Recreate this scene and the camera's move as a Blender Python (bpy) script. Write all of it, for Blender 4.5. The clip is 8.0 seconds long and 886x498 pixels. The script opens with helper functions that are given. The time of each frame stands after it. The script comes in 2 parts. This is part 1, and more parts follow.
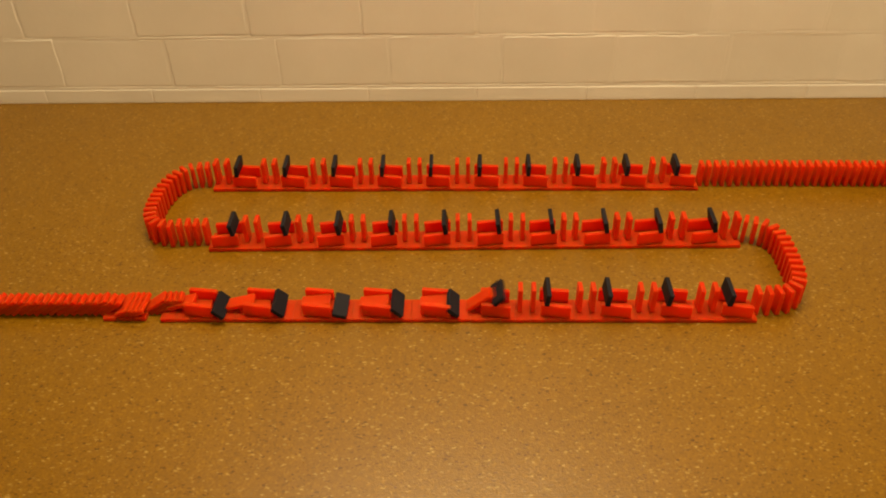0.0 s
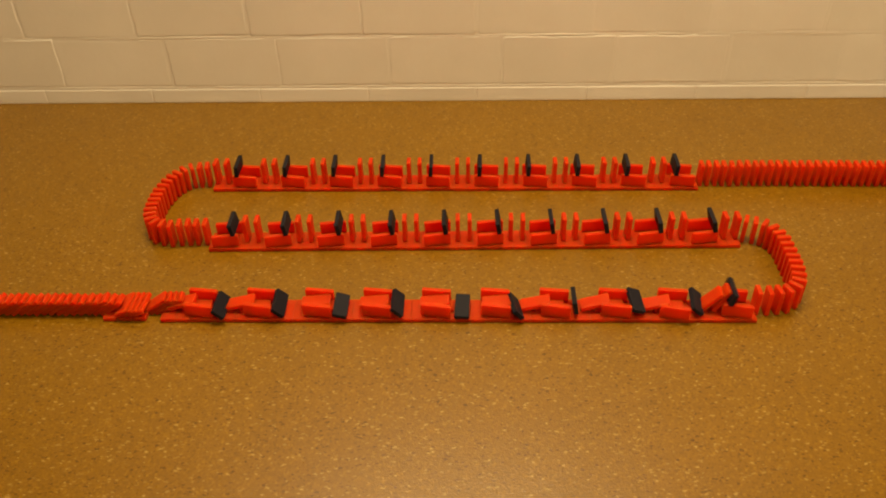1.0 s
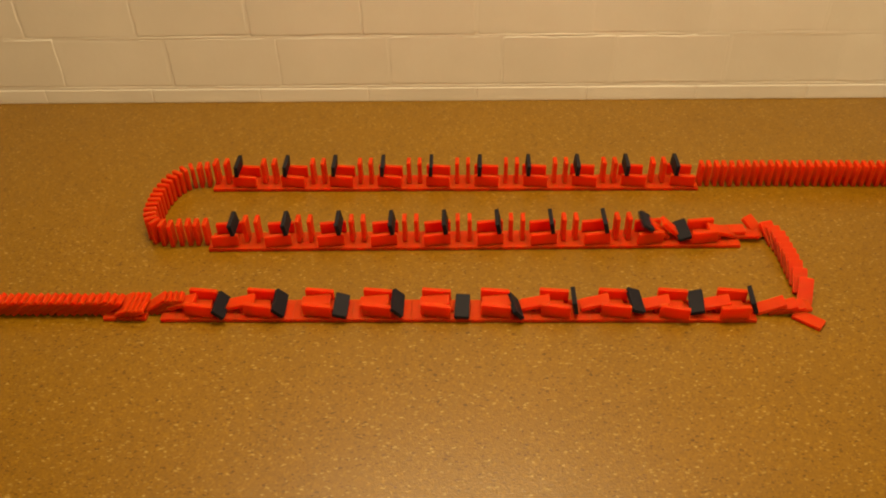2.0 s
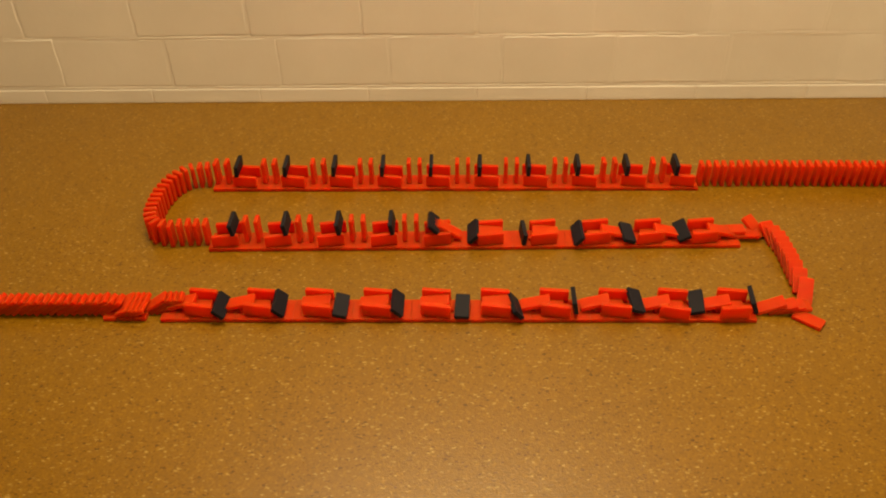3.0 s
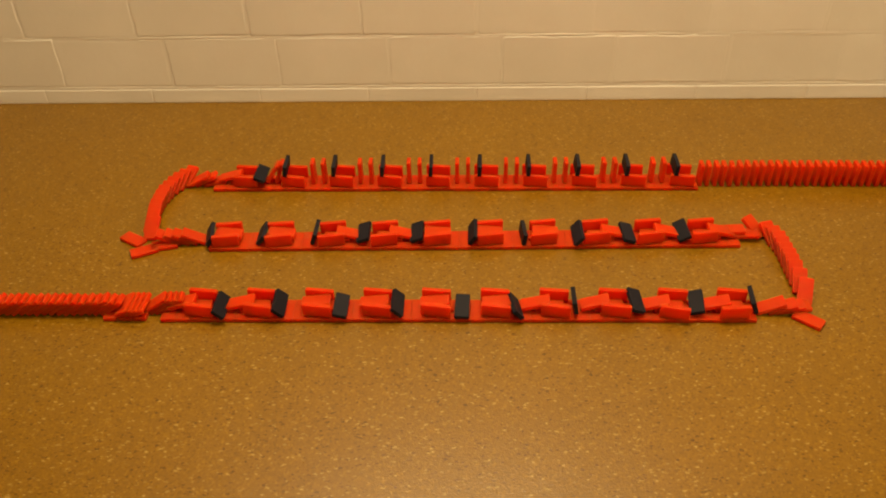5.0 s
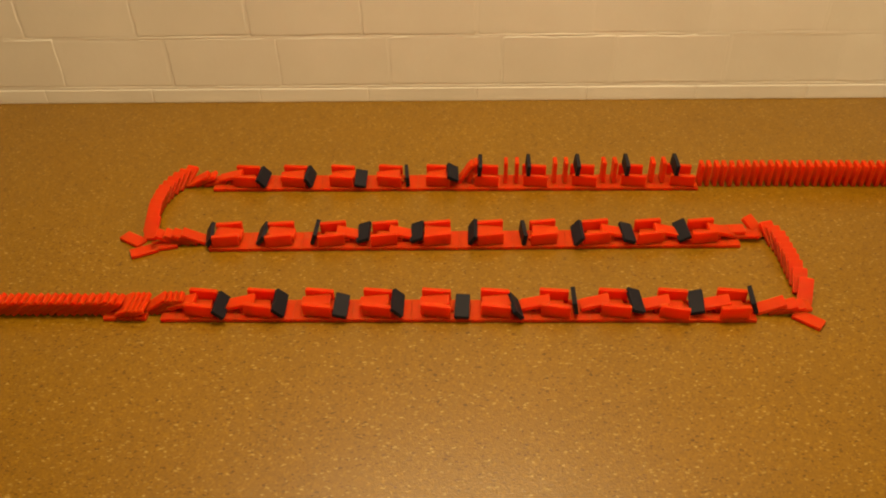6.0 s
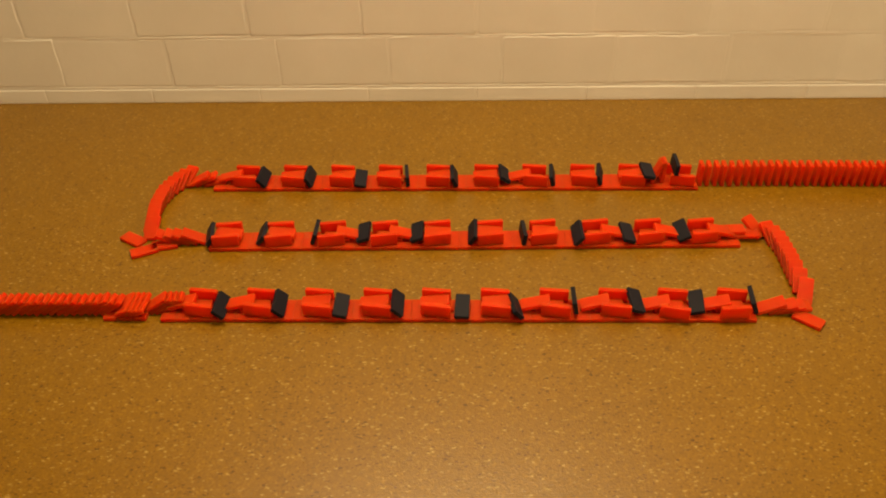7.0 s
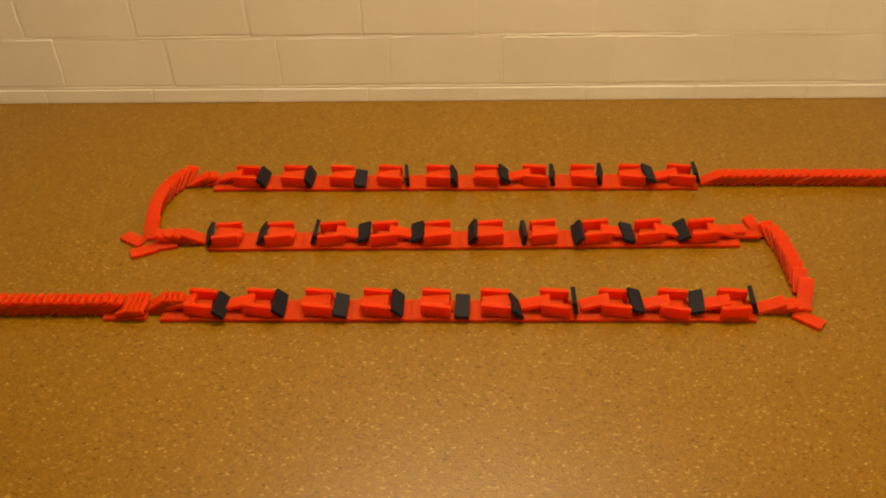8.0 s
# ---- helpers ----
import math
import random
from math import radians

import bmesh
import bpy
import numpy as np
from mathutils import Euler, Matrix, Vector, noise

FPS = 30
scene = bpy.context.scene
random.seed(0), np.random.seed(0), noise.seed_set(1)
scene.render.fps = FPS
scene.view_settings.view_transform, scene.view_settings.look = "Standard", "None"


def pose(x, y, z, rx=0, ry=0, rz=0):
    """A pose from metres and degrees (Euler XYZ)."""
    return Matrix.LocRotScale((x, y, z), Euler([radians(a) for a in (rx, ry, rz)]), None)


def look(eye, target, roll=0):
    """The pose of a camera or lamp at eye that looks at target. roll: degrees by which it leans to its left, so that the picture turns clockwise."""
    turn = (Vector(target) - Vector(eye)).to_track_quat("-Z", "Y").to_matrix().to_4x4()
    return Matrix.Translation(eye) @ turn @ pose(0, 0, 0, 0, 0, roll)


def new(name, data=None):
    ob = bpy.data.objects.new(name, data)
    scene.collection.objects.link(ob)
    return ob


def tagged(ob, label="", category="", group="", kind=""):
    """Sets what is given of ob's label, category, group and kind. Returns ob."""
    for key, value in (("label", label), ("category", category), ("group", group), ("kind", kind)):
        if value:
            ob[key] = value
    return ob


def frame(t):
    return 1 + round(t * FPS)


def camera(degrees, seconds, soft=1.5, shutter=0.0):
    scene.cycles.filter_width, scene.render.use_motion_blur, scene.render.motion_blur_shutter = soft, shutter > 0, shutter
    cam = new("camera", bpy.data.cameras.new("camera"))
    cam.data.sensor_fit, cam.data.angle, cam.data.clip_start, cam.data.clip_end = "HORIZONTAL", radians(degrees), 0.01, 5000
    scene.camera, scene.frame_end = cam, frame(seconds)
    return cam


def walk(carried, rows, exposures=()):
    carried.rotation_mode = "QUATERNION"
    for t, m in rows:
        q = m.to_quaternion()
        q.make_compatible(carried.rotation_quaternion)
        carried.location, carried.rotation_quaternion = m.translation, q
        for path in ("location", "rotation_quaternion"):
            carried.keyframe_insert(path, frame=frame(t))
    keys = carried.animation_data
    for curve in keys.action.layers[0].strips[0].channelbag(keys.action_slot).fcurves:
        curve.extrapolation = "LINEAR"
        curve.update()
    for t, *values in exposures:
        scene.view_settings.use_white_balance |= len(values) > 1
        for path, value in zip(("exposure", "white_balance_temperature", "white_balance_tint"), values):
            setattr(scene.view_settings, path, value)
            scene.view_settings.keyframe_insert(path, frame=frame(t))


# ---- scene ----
cam = camera(55.63, 8.0, soft=2.0, shutter=0.6)
EYE = Vector((0.0, 0.0, 0.950))
AIM = EYE + Vector((-0.02451, 0.78138, -0.62357))
CAM_POSE = look(EYE, AIM, -1.2756)
walk(cam, [(0.0, CAM_POSE), (8.0, CAM_POSE)])

# ---- light: a warm ceiling lamp and an added rear fill in a closed room ----
world = bpy.data.worlds.new("world")
world.use_nodes = True
world.node_tree.nodes["Background"].inputs["Color"].default_value = (1.0, 0.72, 0.42, 1)
world.node_tree.nodes["Background"].inputs["Strength"].default_value = 0.02
scene.world = world
scene.view_settings.exposure = 0.0


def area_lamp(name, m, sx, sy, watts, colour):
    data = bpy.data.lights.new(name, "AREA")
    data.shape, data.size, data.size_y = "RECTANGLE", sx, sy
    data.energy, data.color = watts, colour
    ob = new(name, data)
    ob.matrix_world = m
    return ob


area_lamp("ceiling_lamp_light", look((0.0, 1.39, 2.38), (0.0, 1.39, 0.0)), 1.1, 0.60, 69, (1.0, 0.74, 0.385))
# added fill behind the camera: brightens the block wall and the dominoes' front faces
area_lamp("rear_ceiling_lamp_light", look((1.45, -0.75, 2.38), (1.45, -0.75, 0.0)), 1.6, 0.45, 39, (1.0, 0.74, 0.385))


# ---- materials ----
def material(name):
    mat = bpy.data.materials.new(name)
    mat.use_nodes = True
    nt = mat.node_tree
    return mat, nt, nt.nodes["Principled BSDF"]


def node(nt, kind, **values):
    n = nt.nodes.new(kind)
    for key, value in values.items():
        n.inputs[key.replace("_", " ")].default_value = value
    return n


def ramp(nt, source, stops):
    r = nt.nodes.new("ShaderNodeValToRGB")
    while len(r.color_ramp.elements) < len(stops):
        r.color_ramp.elements.new(0.5)
    for el, (at, colour) in zip(r.color_ramp.elements, stops):
        el.position, el.color = at, (*colour, 1)
    nt.links.new(source, r.inputs["Fac"])
    return r.outputs["Color"]


def mix(nt, kind, fac, a, b):
    m = nt.nodes.new("ShaderNodeMix")
    m.data_type, m.blend_type = "RGBA", kind
    for socket, value in ((m.inputs[0], fac), (m.inputs[6], a), (m.inputs[7], b)):
        if isinstance(value, bpy.types.NodeSocket):
            nt.links.new(value, socket)
        elif isinstance(value, float):
            socket.default_value = value
        else:
            socket.default_value = (*value, 1)
    return m.outputs[2]


def bump(nt, bsdf, height, strength, distance, normal=None):
    b = node(nt, "ShaderNodeBump", Strength=strength, Distance=distance)
    nt.links.new(height, b.inputs["Height"])
    if normal is not None:
        nt.links.new(normal, b.inputs["Normal"])
    nt.links.new(b.outputs["Normal"], bsdf.inputs["Normal"])
    return b.outputs["Normal"]


def coords(nt, out="Object"):
    return nt.nodes.new("ShaderNodeTexCoord").outputs[out]


def plastic(name, colour, tint, rough, subsurface):
    mat, nt, bsdf = material(name)
    co = coords(nt)
    info = nt.nodes.new("ShaderNodeObjectInfo")
    n = node(nt, "ShaderNodeTexNoise", Scale=60.0, Detail=3.0)
    nt.links.new(co, n.inputs["Vector"])
    base = mix(nt, "MIX", info.outputs["Random"], colour, tint)
    worn = mix(nt, "MULTIPLY", 0.25, base, ramp(nt, n.outputs["Fac"], [(0.3, (0.75, 0.75, 0.75)), (0.7, (1, 1, 1))]))
    nt.links.new(worn, bsdf.inputs["Base Color"])
    bsdf.inputs["Roughness"].default_value = rough
    bsdf.inputs["IOR"].default_value = 1.5
    bsdf.inputs["Specular IOR Level"].default_value = 0.10 if subsurface else 0.07
    if subsurface:
        bsdf.inputs["Subsurface Weight"].default_value = subsurface
        bsdf.inputs["Subsurface Radius"].default_value = (1.0, 0.22, 0.08)
        bsdf.inputs["Subsurface Scale"].default_value = 0.045
    fine = node(nt, "ShaderNodeTexNoise", Scale=900.0, Detail=2.0)
    nt.links.new(co, fine.inputs["Vector"])
    bump(nt, bsdf, fine.outputs["Fac"], 0.12, 0.0004)
    return mat


RED = plastic("red_plastic", (0.575, 0.035, 0.0030), (0.545, 0.032, 0.0026), 0.50, 1.0)
BLACK = plastic("black_plastic", (0.0120, 0.0115, 0.0180), (0.016, 0.0155, 0.024), 0.5, 0.0)


def cork_material():
    mat, nt, bsdf = material("cork")
    co = coords(nt)
    warp = node(nt, "ShaderNodeTexNoise", Scale=90.0, Detail=2.0)
    nt.links.new(co, warp.inputs["Vector"])
    add = nt.nodes.new("ShaderNodeVectorMath")
    add.operation = "MULTIPLY_ADD"
    add.inputs[1].default_value = (0.005, 0.005, 0.005)
    nt.links.new(warp.outputs["Color"], add.inputs[0])
    nt.links.new(co, add.inputs[2])
    # granules
    cells = node(nt, "ShaderNodeTexVoronoi", Scale=330.0)
    nt.links.new(add.outputs[0], cells.inputs["Vector"])
    grain = ramp(nt, cells.outputs["Color"], [(0.0, (0.134, 0.063, 0.0009)), (0.25, (0.166, 0.082, 0.0013)), (0.75, (0.196, 0.098, 0.0016)), (1.0, (0.250, 0.134, 0.0040))])
    # scattered dark bark and pale cork specks, drawn out sideways
    squash = nt.nodes.new("ShaderNodeMapping")
    squash.inputs["Scale"].default_value = (0.50, 1.0, 1.0)
    nt.links.new(add.outputs[0], squash.inputs["Vector"])
    specks = node(nt, "ShaderNodeTexVoronoi", Scale=440.0)
    nt.links.new(squash.outputs["Vector"], specks.inputs["Vector"])
    split = nt.nodes.new("ShaderNodeSeparateColor")
    nt.links.new(specks.outputs["Color"], split.inputs["Color"])
    dark = ramp(nt, split.outputs["Red"], [(0.0, (0.50, 0.40, 0.14)), (0.030, (0.66, 0.58, 0.32)), (0.055, (1, 1, 1)), (1.0, (1, 1, 1))])
    c1 = mix(nt, "MULTIPLY", 1.0, grain, dark)
    pale = ramp(nt, split.outputs["Green"], [(0.0, (0, 0, 0)), (0.950, (0, 0, 0)), (0.975, (0.40, 0.40, 0.40)), (1.0, (0.76, 0.76, 0.76))])
    c1 = mix(nt, "MIX", pale, c1, (0.37, 0.260, 0.075))
    cloud = node(nt, "ShaderNodeTexNoise", Scale=3.0, Detail=5.0, Roughness=0.6)
    nt.links.new(co, cloud.inputs["Vector"])
    c2 = mix(nt, "MULTIPLY", 0.5, c1, ramp(nt, cloud.outputs["Fac"], [(0.3, (0.82, 0.80, 0.72)), (0.7, (1.05, 1.05, 1.05))]))
    nt.links.new(c2, bsdf.inputs["Base Color"])
    fine = node(nt, "ShaderNodeTexNoise", Scale=300.0, Detail=3.0)
    nt.links.new(co, fine.inputs["Vector"])
    rough = nt.nodes.new("ShaderNodeMapRange")
    rough.inputs["To Min"].default_value, rough.inputs["To Max"].default_value = 0.23, 0.38
    nt.links.new(fine.outputs["Fac"], rough.inputs["Value"])
    nt.links.new(rough.outputs["Result"], bsdf.inputs["Roughness"])
    bsdf.inputs["Specular IOR Level"].default_value = 0.42
    bump(nt, bsdf, fine.outputs["Fac"], 0.42, 0.0010)
    return mat


def paint_material(name, colour, dirt=0.35):
    mat, nt, bsdf = material(name)
    co = coords(nt, "Object")
    geo = nt.nodes.new("ShaderNodeNewGeometry")
    blotch = node(nt, "ShaderNodeTexNoise", Scale=5.0, Detail=5.0)
    nt.links.new(geo.outputs["Position"], blotch.inputs["Vector"])
    info = nt.nodes.new("ShaderNodeObjectInfo")
    tone = ramp(nt, info.outputs["Random"], [(0.0, (0.95, 0.95, 0.94)), (1.0, (1, 1, 1))])
    base = mix(nt, "MULTIPLY", 1.0, tone, colour)
    c = mix(nt, "MULTIPLY", dirt, base, ramp(nt, blotch.outputs["Fac"], [(0.3, (0.80, 0.79, 0.76)), (0.65, (1, 1, 1))]))
    nt.links.new(c, bsdf.inputs["Base Color"])
    bsdf.inputs["Roughness"].default_value = 0.32
    fine = node(nt, "ShaderNodeTexNoise", Scale=45.0, Detail=6.0, Roughness=0.65)
    nt.links.new(geo.outputs["Position"], fine.inputs["Vector"])
    bump(nt, bsdf, fine.outputs["Fac"], 0.16, 0.003)
    return mat


CORK = cork_material()
PAINT = paint_material("white_wall_paint", (0.87, 0.86, 0.86))
PLASTER = paint_material("room_plaster", (0.66, 0.62, 0.56))


# ---- mesh helpers ----
def box_bm(x0, x1, y0, y1, z0, z1, bevel=0.0, segments=2):
    bm = bmesh.new()
    bmesh.ops.create_cube(bm, size=1.0, matrix=Matrix.Translation(((x0 + x1) / 2, (y0 + y1) / 2, (z0 + z1) / 2)) @ Matrix.Diagonal((x1 - x0, y1 - y0, z1 - z0, 1)))
    if bevel:
        bmesh.ops.bevel(bm, geom=bm.edges[:], offset=bevel, segments=segments, affect="EDGES", profile=0.5)
    return bm


def mesh_of(name, bm, mat, smooth=False):
    me = bpy.data.meshes.new(name)
    bm.to_mesh(me)
    bm.free()
    me.materials.append(mat)
    if smooth:
        for poly in me.polygons:
            poly.use_smooth = True
    return me


def part(name, bm, mat, parent, label=""):
    ob = new(name, mesh_of(name, bm, mat))
    ob.parent = parent
    return tagged(ob, label)


# ---- room ----
WALL_Y = 1.7434
ROOM_X0, ROOM_X1, ROOM_Y0, ROOM_TOP = -2.9, 2.5, -1.9, 2.45
floor = tagged(new("floor", mesh_of("floor", box_bm(ROOM_X0 - 0.1, ROOM_X1 + 0.1, ROOM_Y0 - 0.1, WALL_Y + 0.12, -0.05, 0.0), CORK)),
               "varnished golden brown cork floor with fine granules", "floor", kind="structure")
tagged(new("ceiling", mesh_of("ceiling", box_bm(ROOM_X0 - 0.1, ROOM_X1 + 0.1, ROOM_Y0 - 0.1, WALL_Y + 0.12, ROOM_TOP, ROOM_TOP + 0.05), PLASTER)),
       "plain off-white plaster ceiling over the room", "ceiling", kind="structure")
for nm, box in (("wall_west", (ROOM_X0 - 0.1, ROOM_X0, ROOM_Y0, WALL_Y)), ("wall_east", (ROOM_X1, ROOM_X1 + 0.1, ROOM_Y0, WALL_Y)),
                ("wall_south", (ROOM_X0 - 0.1, ROOM_X1 + 0.1, ROOM_Y0 - 0.1, ROOM_Y0))):
    tagged(new(nm, mesh_of(nm, box_bm(*box, 0.0, ROOM_TOP), PLASTER)), "plain off-white plaster wall of the room", "wall", kind="structure")

# ---- dominoes: 48 x 24 x 7.5 mm; local x is the thickness, y the width, z the length ----
T, W, L = 0.0075, 0.024, 0.048


def domino_mesh(name, mat, wide=W, rim=0.0009):
    bm = box_bm(-T / 2, T / 2, -wide / 2, wide / 2, -L / 2, L / 2)
    upright = [e for e in bm.edges if abs(e.verts[0].co.x - e.verts[1].co.x) > T / 2]
    bmesh.ops.bevel(bm, geom=upright, offset=2.4 * rim, segments=3, affect="EDGES", profile=0.5)
    rims = [e for e in bm.edges if abs(e.verts[0].co.x - e.verts[1].co.x) < 1e-5]
    bmesh.ops.bevel(bm, geom=rims, offset=rim, segments=2, affect="EDGES", profile=0.5)
    return mesh_of(name, bm, mat, False)


RED_MESH = domino_mesh("red_domino", RED)
BLACK_MESH = domino_mesh("black_domino", BLACK)
MOVES = []          # (thing, rows), keyed at the very end
rng = random.Random(7)


def domino(mesh, m, label, group, rows=None):
    ob = new("domino", mesh)
    ob.matrix_world = m
    tagged(ob, label, "domino", group)
    if rows:
        MOVES.append((ob, rows))
    return ob


def standing(x, y, heading, z0=0.0, fall=0.0):
    """A domino that stands at x, y facing along heading (degrees), tipped by fall degrees over its front bottom edge."""
    return pose(x, y, z0, 0, 0, heading) @ pose(T / 2, 0, 0, 0, fall, 0) @ pose(-T / 2, 0, L / 2)


TO_RAIL = Matrix(((0, 0, 1, 0), (1, 0, 0, 0), (0, 1, 0, 0), (0, 0, 0, 1)))      # length along x, on its long edge
TO_PLATE = Matrix(((0, 1, 0, 0), (0, 0, 1, 0), (1, 0, 0, 0), (0, 0, 0, 1)))     # length along y, lying on its face
TO_PLANK = Matrix(((0, 0, 1, 0), (0, 1, 0, 0), (-1, 0, 0, 0), (0, 0, 0, 1)))    # length along x, lying on its face

# rows: first black x, front edge y, slope, direction of the wave, lean of the standing black ones, time at which each black one is struck,
# final poses of the black ones (along, across, height in mm; turn, roll, tilt in degrees), which reds end as a ramp
ROWS = [
    dict(x0=-0.4492, pitch=0.0973, y0=1.00049, slope=-0.0023, d=1, lean=8, hit=[0.19 + 0.26 * (k - 6) for k in range(10)],
         final=[(49.3, 16.0, 20.6, -4, 5, 48), (48.8, 19.8, 22.0, -1, 7, 47), (52.6, 18.9, 17.3, -2, 7, 18), (48.7, 20.8, 21.6, -1, 6, 48),
                (57.5, 19.2, 15.6, -3, 9, 2), (47.4, 16.8, 18.4, 10, 0, 53), (46.8, 25.8, 22.9, -2, -6, 78), (48.5, 24.5, 23.6, 6, 9, 25),
                (50.2, 25.0, 20.0, -6, 7, -20), (45.5, 29.7, 21.2, -6, -3, 70)],
         ramps=(0, 1, 6, 7, 8, 9), rock={8: 48}),
    dict(x0=-0.41665, pitch=0.096, y0=1.19012, slope=0.0074, d=-1, lean=10, hit=[4.02, 3.72, 3.43, 3.17, 2.92, 2.68, 2.43, 2.18, 1.93, 1.68],
         final=[(-46.5, 24.5, 19.5, 8, 3, 58), (-47.2, 26.9, 18.5, 0, 0, 52), (-45.9, 27.8, 21.0, -2, 0, 71), (-53.0, 26.0, 20.3, -2, 4, 22),
                (-51.5, 25.5, 20.4, -2, 5, 23), (-46.5, 22.2, 22.5, -1, 7, 62), (-50.9, 21.6, 19.8, 4, 0, 84), (-49.0, 17.5, 21.5, 3, 8, 55),
                (-54.6, 21.7, 18.0, 5, 6, -21), (-52.0, 24.0, 20.5, 5, 6, 29)],
         ramps=(2, 3, 7, 8, 9)),
    dict(x0=-0.44888, pitch=0.096, y0=1.37691, slope=-0.0027, d=1, lean=4, hit=[4.76, 5.01, 5.27, 5.51, 5.76, 6.0, 6.33, 6.55, 6.79, 7.06],
         final=[(49.3, 19.1, 20.6, -5, 4, 50), (46.7, 19.3, 21.3, -4, 3, 64), (52.5, 19.0, 16.3, 0, 7, 12), (48.4, 23.4, 20.2, 5, 0, 87),
                (46.3, 20.9, 21.0, 2, 3, 65), (49.6, 26.2, 21.8, 5, 2, 39), (49.0, 22.9, 21.0, -4, 2, 73), (46.7, 24.9, 21.4, -9, 2, 71),
                (45.8, 19.5, 26.6, 5, 4, 28), (44.5, 29.0, 23.0, -6, -5, 62)],
         ramps=(0, 6, 9)),
]


def timed(rows):
    """Rows from 0 to 8 s; what is over before the start is skipped, with the pose at 0 s interpolated."""
    if rows[-1][0] <= 0:
        return None, rows[-1][1]
    out = []
    for (t0, a), (t1, b) in zip(rows, rows[1:]):
        if t0 < 0 < t1:
            out.append((0.0, a.lerp(b, -t0 / (t1 - t0))))
    out += [(t, m) for t, m in rows if 0 <= t <= 8.0]
    if out[0][0] > 0:
        out.insert(0, (0.0, out[0][1]))
    if out[-1][0] < 8.0:
        out.append((8.0, out[-1][1]))
    return out, out[0][1]


def play(mesh, rows, label, group):
    keyed, first = timed(rows)
    return domino(mesh, first, label, group, keyed)


def build_row(row):
    d, x0 = row["d"], row["x0"]
    line = pose(x0, row["y0"] + row["slope"] * x0, 0, 0, 0, math.degrees(math.atan(row["slope"])))
    turn = 0 if d > 0 else 180
    base_label = "red plastic domino lying flat as a base tile on cork"
    rail_label = "red plastic domino on its long edge as a rail"
    # forty base tiles
    base_mesh = domino_mesh("base_domino", RED, row["pitch"] / 4 - 0.0001, 0.00025)
    first = -0.050 if d > 0 else -0.046
    for i in range(40):
        m = line @ pose(first + 0.012 + row["pitch"] / 4 * i, 0.0208 + rng.uniform(-0.0005, 0.0005), T / 2)
        domino(base_mesh, m @ TO_PLATE, base_label, "base tiles under the domino tracks")
    for k in range(10):
        cx = row["pitch"] * k
        at = row["hit"][k]
        # the two rails that carry the black domino
        for across, yaw in ((0.0050, -9), (0.0430, -6.5)):
            m = line @ pose(cx + d * 0.0148, across, T + W / 2, 0, 0, d * yaw + rng.uniform(-1, 1))
            rows = None
            if row["hit"][0] < 0 and k >= 8 and across < 0.01:
                moved = line @ pose(cx + d * (0.0148 - 0.004), across - 0.0045, T + W / 2, 0, 0, 4 if k == 9 else -12) @ TO_RAIL
                rows = [(0.0, m @ TO_RAIL), (at + 0.04, m @ TO_RAIL), (at + 0.22, moved), (8.0, moved)]
            domino(RED_MESH, m @ TO_RAIL, rail_label, "rail dominoes beside the tracks", rows)

        # black domino across the rails
        def black(along, across, z, turn_z, roll, tilt):
            return line @ pose(cx + along, across, z, 0, 0, turn_z) @ pose(0, 0, 0, roll, 0, 0) @ pose(0, 0, 0, 0, tilt * d, 0) @ TO_PLATE
        fa, fc, fz, fturn, froll, ftilt = row["final"][k]
        f = Vector((fa, fc, fz)) / 1000
        up_tilt = row["lean"] - 90
        start = black(d * 0.0008, 0.024, T + W + W / 2, 0, 0, up_tilt)
        rows = [(at - 0.03, start), (at, black(d * 0.001, 0.024, T + W + W / 2, 0, 0, up_tilt + 3)),
                (at + 0.05, black(d * 0.013, 0.024, T + W + W / 2, fturn * 0.2, 0, -62)),
                (at + 0.10, black(d * 0.027, 0.0235, T + W + 0.0075, fturn * 0.4, 1, -14)),
                (at + 0.16, black(d * 0.037, (0.0235 + f.y) / 2, T + W + 0.003, fturn * 0.7, froll * 0.4, min(14, max(ftilt, -14)))),
                (at + 0.27, black(f.x * 0.97, (0.022 + f.y * 2) / 3, f.z + 0.004, fturn * 0.8, froll * 0.8, row.get("rock", {}).get(k, ftilt * 0.55))),
                (at + 0.42, black(f.x, f.y, f.z, fturn, froll, ftilt * 0.96)),
                (at + 0.54, black(f.x, f.y, f.z, fturn, froll, ftilt))]
        if k == 4 and d > 0 and row["hit"][0] < 0:
            rows = [(0.0, black(0.0425, 0.0205, 0.0215, -1, 6, 47)), (0.2, black(0.044, 0.0205, 0.0212, -1, 6, 42)),
                    (0.36, black(0.047, 0.020, 0.019, -2, 8, 24)), (0.5, black(f.x, f.y, f.z, fturn, froll, ftilt))]
        play(BLACK_MESH, rows, "matt black plastic domino bridging two red rails", "black dominoes on the rails")

        # the two red dominoes in front of it
        wob = rng.uniform(-2, 2)
        ramp_end = k in row["ramps"]
        slide = 0.0 if ramp_end else rng.uniform(0.010, 0.018)

        def red(along, fall, sink=0.0, dy=0.0):
            return line @ pose(cx + d * along, 0.024 + dy, 0, 0, 0, turn + wob) @ standing(0, 0, 0, T + sink, fall)
        up = rng.uniform(-0.001, 0.001)
        rows_b = [(at - 0.08, red(-0.0215 + up, 0)), (at - 0.03, red(-0.0215 + up, 7)), (at, red(-0.0215, 19)), (at + 0.05, red(-0.0215 + slide * 0.2, 38)),
                  (at + 0.10, red(-0.0215 + slide * 0.5, 62)), (at + 0.16, red(-0.0215 + slide * 0.8, 82)), (at + 0.21, red(-0.0215 + slide, 90))]
        end_a = 75 if ramp_end else 84
        lift = 0.003 if ramp_end else T
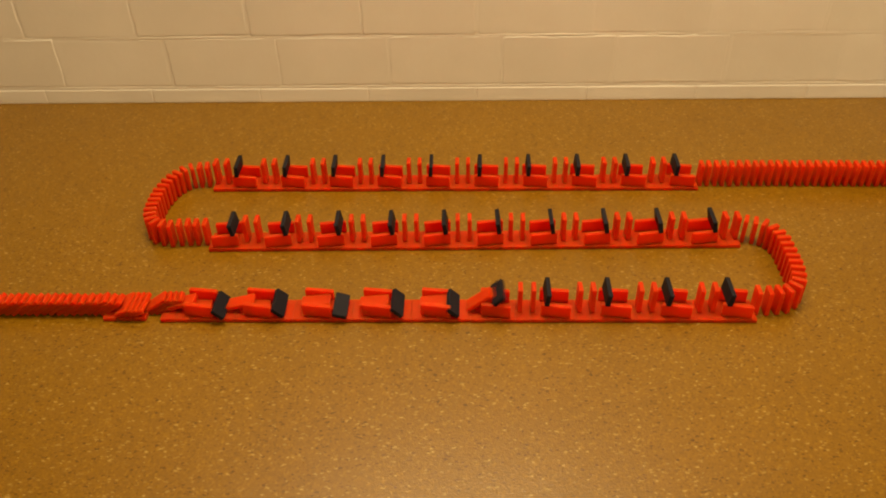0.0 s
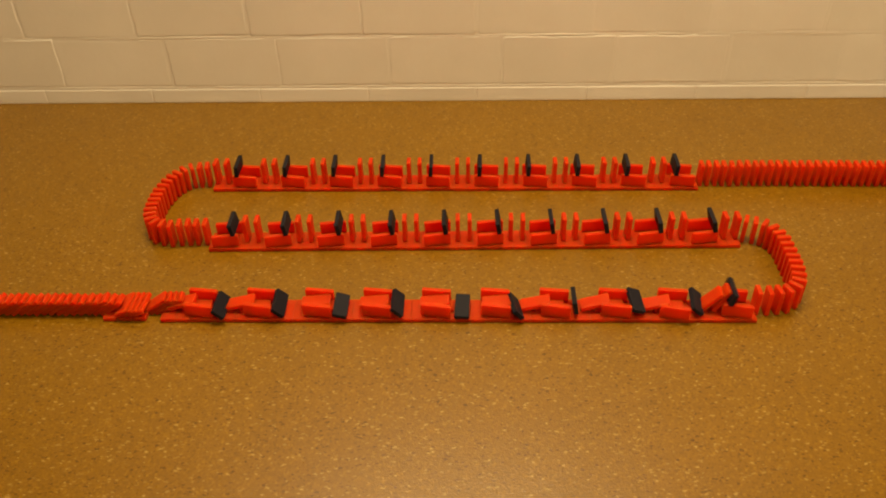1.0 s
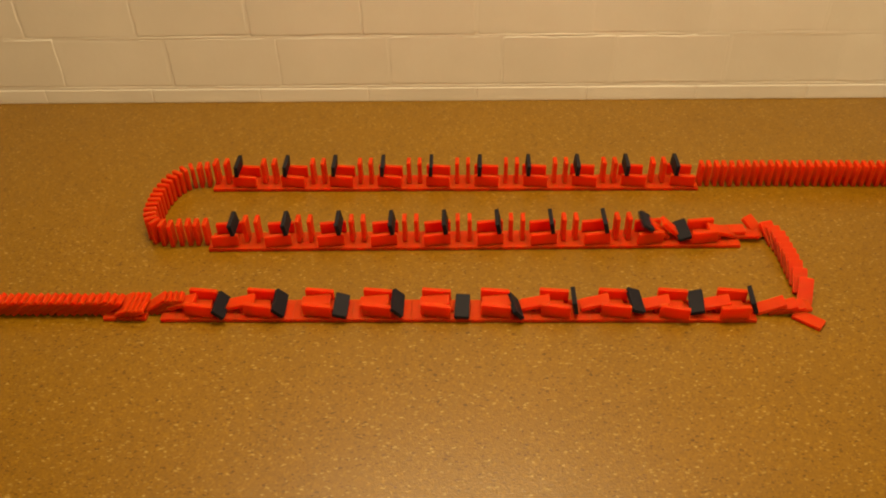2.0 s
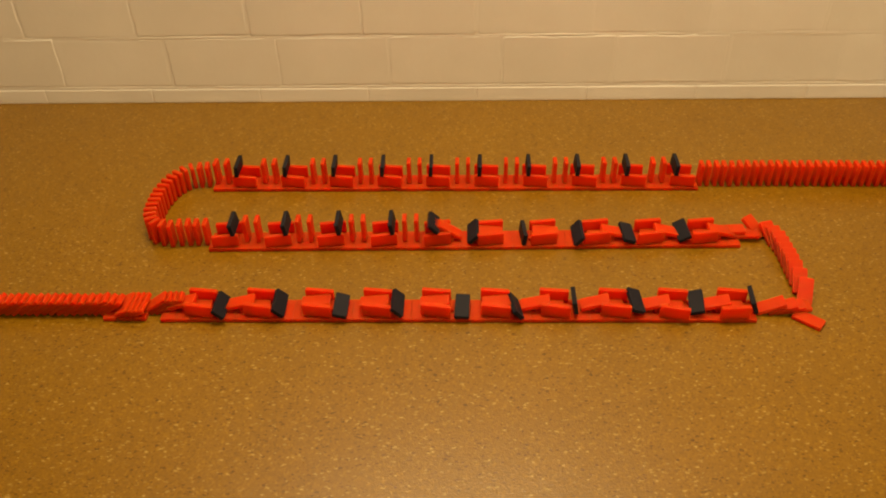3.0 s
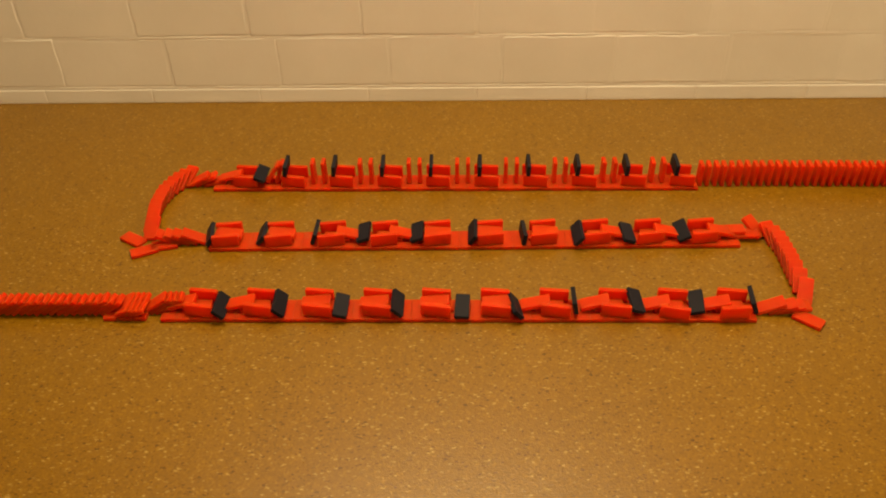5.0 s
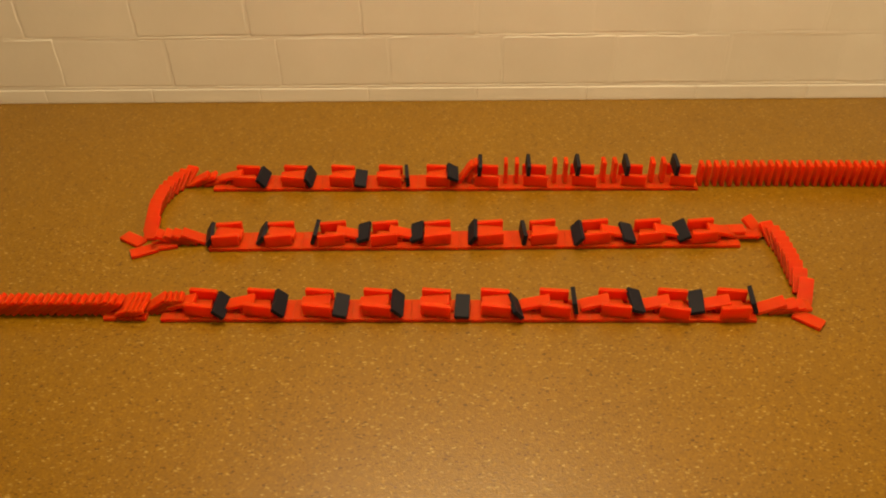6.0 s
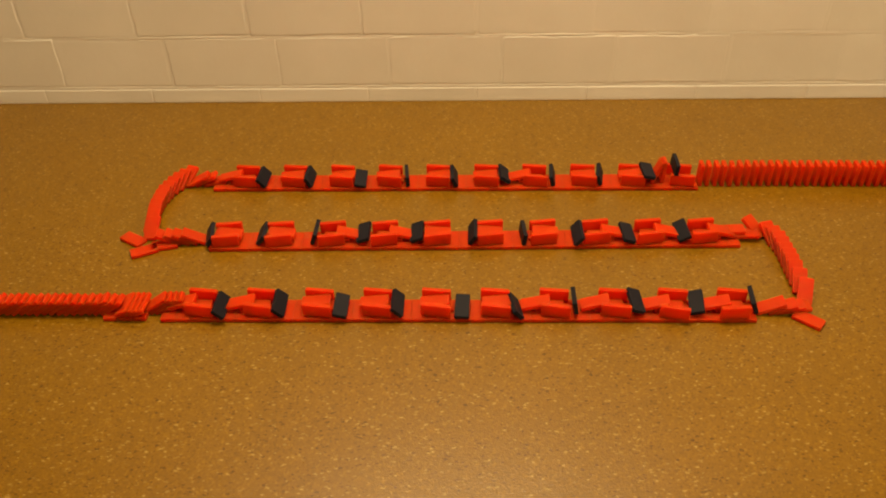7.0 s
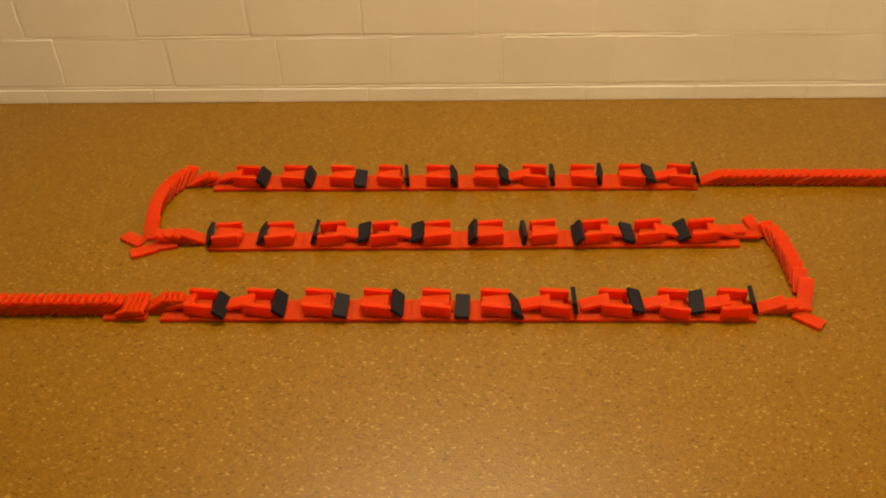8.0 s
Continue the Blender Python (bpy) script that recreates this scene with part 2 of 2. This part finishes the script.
        slide_a = 0.0 if ramp_end else slide + 0.016
        rows_a = [(at - 0.16, red(-0.043 + up, 0)), (at - 0.10, red(-0.043, 9)), (at - 0.05, red(-0.043, 23)), (at, red(-0.043 + slide_a * 0.1, 33)),
                  (at + 0.06, red(-0.043 + slide_a * 0.3, 48, lift * 0.2)), (at + 0.13, red(-0.043 + slide_a * 0.7, 64, lift * 0.7)),
                  (at + 0.22, red(-0.043 + slide_a * 0.95, end_a - 3, lift)), (at + 0.30, red(-0.043 + slide_a, end_a, lift))]
        for rows in (rows_b, rows_a):
            play(RED_MESH, rows, "red plastic domino that topples between the rails", "toppling dominoes on the tracks")


for row in ROWS:
    build_row(row)


# ---- closely spaced lines on the bare floor ----
def spline(points, spacing):
    """Positions and headings (degrees) at even steps along a smooth curve through the points."""
    pts = [Vector((*p, 0)) for p in points]
    pts = [2 * pts[0] - pts[1]] + pts + [2 * pts[-1] - pts[-2]]
    dense = []
    for a, b, c, e in zip(pts, pts[1:], pts[2:], pts[3:]):
        for i in range(40):
            t = i / 40
            dense.append(0.5 * ((2 * b) + (c - a) * t + (2 * a - 5 * b + 4 * c - e) * t * t + (3 * b - a - 3 * c + e) * t ** 3))
    dense.append(pts[-2])
    total = sum((q - p).length for p, q in zip(dense, dense[1:]))
    n = round(total / spacing)
    step, out, run, goal = total / n, [], 0.0, 0.0
    for p, q in zip(dense, dense[1:]):
        seg = (q - p).length
        while goal <= run + seg + 1e-9 and len(out) <= n:
            w = p.lerp(q, (goal - run) / seg)
            out.append((w.x, w.y, math.degrees(math.atan2((q - p).y, (q - p).x))))
            goal += step
        run += seg
    return out


FALL = [(0.0, 0), (0.04, 7), (0.08, 19), (0.12, 34), (0.17, 50), (0.23, 60), (0.30, 1.0)]


def chain(path, t0, step, lean, special=None, settle=None, slide=None, flat=None):
    special, flat = special or {}, flat or {}
    for i, (x, y, heading) in enumerate(path):
        x, y, heading = x + rng.uniform(-0.0008, 0.0008), y + rng.uniform(-0.0010, 0.0010), heading % 360 + rng.uniform(-0.9, 0.9)
        if heading > 270:
            heading -= 360
        at = t0 + step * i
        last = (90 - lean) + rng.uniform(-0.5, 0.5)
        last = flat.get(i, 79 if i == len(path) - 1 else last)
        final = settle(heading) if settle else heading
        rows = []
        for dt, a in FALL:
            fall = last if a == 1.0 else min(a, last)
            part_done = min(1.0, fall / last)
            dx, dy = slide(heading, x) if slide else (0.0, 0.0)
            rows.append((at + dt, standing(x + dx * part_done, y + dy * part_done, heading + (final - heading) * part_done, 0, fall)))
        if i in special:
            when, m = special[i]
            n = 4 if when < 0.35 else 5
            rows = rows[:n + 1] + [(at + when * 0.84, rows[n][1].lerp(m, 0.5)), (at + when, m)]
        label = "red plastic domino thrown flat onto the cork beside the curve" if i in special else "red plastic domino in a closely spaced line on cork"
        play(RED_MESH, rows, label, "floor line of red dominoes")


def flat_on_floor(x, y, heading, z=T / 2, pitch=0):
    return pose(x, y, z, 0, pitch, heading) @ TO_PLANK


def settle_right(h):
    if h < 60:
        return h * 0.1
    if h > 153:
        return 178
    if h > 132:
        return 126
    return 37 + 0.55 * h if h < 112 else 98.6 + (h - 112) * 0.9


def slide_right(h, x):
    """How far the falling dominoes of the outer curve are pushed along x and y."""
    if h < 60:
        return -0.022 * h / 60, 0.0
    if h < 132:
        return 0.0035 + 0.62 * (0.563 - x), -0.0008 * max(0.0, 84 - h)
    return (0.002, 0.005) if h >= 153 else (0.008, 0.011)


def slide_left(h, x):
    """How far the falling dominoes of the inner curve are pushed along x and y."""
    if h >= 95:
        return (-0.009, -0.0005 * (h - 95)) if h < 150 else (0.0, 0.0)
    return (-0.010 * min(1.0, (h + 15) / 60), 0.0) if h > 28 else (-0.015, 0.0)


def settle_left(h):
    if h > 95:
        return 183 if h > 150 else 87
    return 56 + 0.32 * h if h > 28 else h * 0.2


RIGHT = spline([(0.477, 1.024), (0.505, 1.024), (0.531, 1.031), (0.548, 1.050), (0.556, 1.085), (0.558, 1.140), (0.553, 1.180), (0.538, 1.205), (0.507, 1.217)], 0.0158)
chain(RIGHT, 1.15, 0.0203, 26, {4: (0.30, flat_on_floor(0.557, 1.000, -40)), 16: (0.26, flat_on_floor(0.511, 1.220, -3, 0.010, -5)), 17: (0.24, flat_on_floor(0.486, 1.224, -1, 0.016, -4))}, settle_right, slide_right, {0: 67, 1: 72, 2: 78, 3: 86})
LEFT = spline([(-0.470, 1.212), (-0.505, 1.211), (-0.540, 1.209), (-0.566, 1.218), (-0.580, 1.250), (-0.583, 1.300), (-0.577, 1.345), (-0.558, 1.383), (-0.535, 1.399), (-0.510, 1.402)], 0.0152)
chain(LEFT, 4.18, 0.0170, 26, {4: (0.44, flat_on_floor(-0.548, 1.199, 12)), 5: (0.42, flat_on_floor(-0.581, 1.182, 26)), 6: (0.62, flat_on_floor(-0.611, 1.216, -31))}, settle_left, slide_left)
TAIL = [(0.467 + 0.0150 * i, 1.3985 - 0.004 * i / 24, -0.5) for i in range(37)]
chain(TAIL, 7.25, 0.0172, 28.5)

# lead-in, already down at the start
for i in range(24):
    x = -0.604 - 0.0125 * (23 - i)
    domino(RED_MESH, standing(x, 1.024 + rng.uniform(-0.001, 0.001), rng.uniform(-2, 2), 0, 90 - 36), "red plastic domino leaning in a fallen line", "floor line of red dominoes")
for i in range(3):
    domino(RED_MESH, pose(-0.584 + 0.024 * i, 1.0245, T / 2, 0, 0, 0) @ TO_PLATE, "red plastic domino lying flat as a base tile on cork", "base tiles under the domino tracks")
for i in range(4):
    m = pose(-0.571 + 0.0088 * i, 1.024, T, 0, 0, -2) @ pose(0, 0, 0, 0, 62, 0) @ pose(-T / 2, 0, W / 2) @ Matrix(((1, 0, 0, 0), (0, 0, -1, 0), (0, 1, 0, 0), (0, 0, 0, 1)))
    domino(RED_MESH, m, "red plastic domino fallen sideways across the track", "floor line of red dominoes")
for i in range(4):
    domino(RED_MESH, standing(-0.535 + 0.0095 * i, 1.026, 6, 0.0, 57), "red plastic domino leaning in a fallen line", "floor line of red dominoes")

# ---- painted block wall ----
wall = tagged(new("wall_north"), "white painted wall of large sand-lime blocks with shallow joints", "wall", kind="structure")
JOINT, PITCH, RECESS = 0.0050, 0.2520, 0.0005
part("mortar", box_bm(ROOM_X0 - 0.1, ROOM_X1 + 0.1, WALL_Y + RECESS, WALL_Y + 0.115, 0.0, 0.4085), PAINT, wall)
part("upper_wall", box_bm(ROOM_X0 - 0.1, ROOM_X1 + 0.1, WALL_Y, WALL_Y + 0.115, 0.409, ROOM_TOP), PAINT, wall)


def block_bm(width, height, seed, ragged=1.0):
    """A block with a slightly ragged rim that slopes back into the joint; the face lies at y = 0, the foot at z = 0."""
    r = random.Random(seed)
    bm = bmesh.new()
    n, m = 22, 10
    rim = [(-width / 2 + width * i / n, 0.0) for i in range(n)] + [(width / 2, height * i / m) for i in range(m)]
    rim += [(width / 2 - width * i / n, height) for i in range(n)] + [(-width / 2, height - height * i / m) for i in range(m)]
    rings = []
    wander = [0.0] * len(rim)
    drift = 0.0
    lip, bead = [], 0.0
    for i in range(len(rim)):
        bead = bead * 0.55 + r.uniform(-0.0009, 0.0011)
        lip.append(max(0.0, bead) * ragged if n + m <= i < 2 * n + m else 0.0)
        drift = drift * 0.8 + r.uniform(-0.0011, 0.0011) * ragged
        wander[i] = drift
    for inset, depth in ((-0.0010, 0.0060), (0.0002, RECESS - 0.0001), (0.0020, 0.00015), (0.0040, 0.0)):
        ring = []
        for (x, z), dx, out in zip(rim, wander, lip):
            k = inset + dx + r.uniform(-0.0003, 0.0003) * ragged
            cx = x * (1 - 2 * k / width)
            cz = height / 2 + (z - height / 2) * (1 - 2 * k / height)
            ring.append(bm.verts.new((cx, depth - (out if depth < 0.0003 and inset < 0.003 else 0.0), cz)))
        rings.append(ring)
    for a, b in zip(rings, rings[1:]):
        for i in range(len(a)):
            bm.faces.new((a[i], a[(i + 1) % len(a)], b[(i + 1) % len(a)], b[i]))
    bm.faces.new(rings[-1])
    bmesh.ops.recalc_face_normals(bm, faces=bm.faces[:])
    for face in bm.faces:
        face.smooth = len(face.verts) == 4
    return bm


# courses: foot, head, one vertical joint
COURSES = ((0.0, 0.0350, -0.7240), (0.0430, 0.1585, -0.9216), (0.1645, 0.2800, -0.9780), (0.2860, 0.4020, -0.9216))
for c, (z0, z1, shift) in enumerate(COURSES):
    meshes = [mesh_of("block", block_bm(PITCH - (JOINT if c else 0.0004), z1 - z0, 10 * c + v, 1.0 if c else 0.15), PAINT) for v in range(5)]
    x = shift - 6 * PITCH + PITCH / 2
    while x < ROOM_X1 - 0.13:
        if x > ROOM_X0 + 0.13:
            ob = new("block", meshes[rng.randrange(5)])
            ob.parent = wall
            ob.matrix_local = pose(x + (rng.uniform(-0.0015, 0.0015) if c else 0), WALL_Y + (rng.uniform(-0.0002, 0.0002) if c else -0.0006), z0 + (rng.uniform(-0.0006, 0.0006) if c else 0), rng.uniform(-0.12, 0.12) if c else 0, rng.uniform(-0.12, 0.12) if c else 0, 0)
        x += PITCH


def fill_bm():
    """Paint and mortar that fill the joints unevenly: shallow strips that swell to the blocks' faces and sink again."""
    r = random.Random(31)
    bm = bmesh.new()

    def strip(start, along, sideways, length, half, level, rough=1.0):
        n = max(4, round(length / 0.009))
        swell, ripple, before = level, 0.0, None
        for i in range(n + 1):
            swell += 0.16 * (level - swell) + rough * r.uniform(-0.00024, 0.00024)
            ripple = 0.4 * ripple + rough * r.uniform(-0.00010, 0.00010)
            top = min(0.00042, max(-0.0011, swell + ripple))
            wide = half * r.uniform(0.75, 1.25)
            c = Vector(start) + Vector(along) * (length * i / n) + Vector(sideways) * r.uniform(-0.0007, 0.0007)
            ring = [bm.verts.new(c + Vector(sideways) * (wide * k) + Vector((0, y, 0)))
                    for k, y in ((-1.0, 0.00060), (-0.45, top * 0.6 + 0.0001), (0.25, top), (1.0, 0.00060))]
            if before:
                for a in range(3):
                    bm.faces.new((before[a], ring[a], ring[a + 1], before[a + 1])).smooth = True
            before = ring
    for z, level in ((0.0390, 0.00015), (0.1615, 0.00005), (0.2830, 0.00005)):
        x = -1.25
        while x < 1.25:
            if x > 0.45 and z > 0.1:
                strip((x, WALL_Y, z), (1, 0, 0), (0, 0, 1), 0.252, 0.0085, -0.00012, 0.3)
            else:
                strip((x, WALL_Y, z), (1, 0, 0), (0, 0, 1), 0.252, 0.0042, level + r.uniform(-0.00045, 0.00020))
            x += 0.252
    for z0, z1, shift in COURSES[1:]:
        for k in range(-2, 10):
            x = shift + PITCH * k
            if x < -0.2:
                continue
            level, worn = r.uniform(-0.00015, 0.00020), x > 0.15
            strip((x, WALL_Y, z0 - 0.002), (0, 0, 1), (1, 0, 0), z1 - z0 + 0.004, 0.0085 if worn else 0.0046, -0.00012 if worn else level, 0.3 if worn else 1.0)
    bmesh.ops.recalc_face_normals(bm, faces=bm.faces[:])
    return bm


part("joint_fill", fill_bm(), PAINT, wall)


# ---- what moves ----
def motions():
    for thing, rows in MOVES:
        walk(thing, rows)


motions()
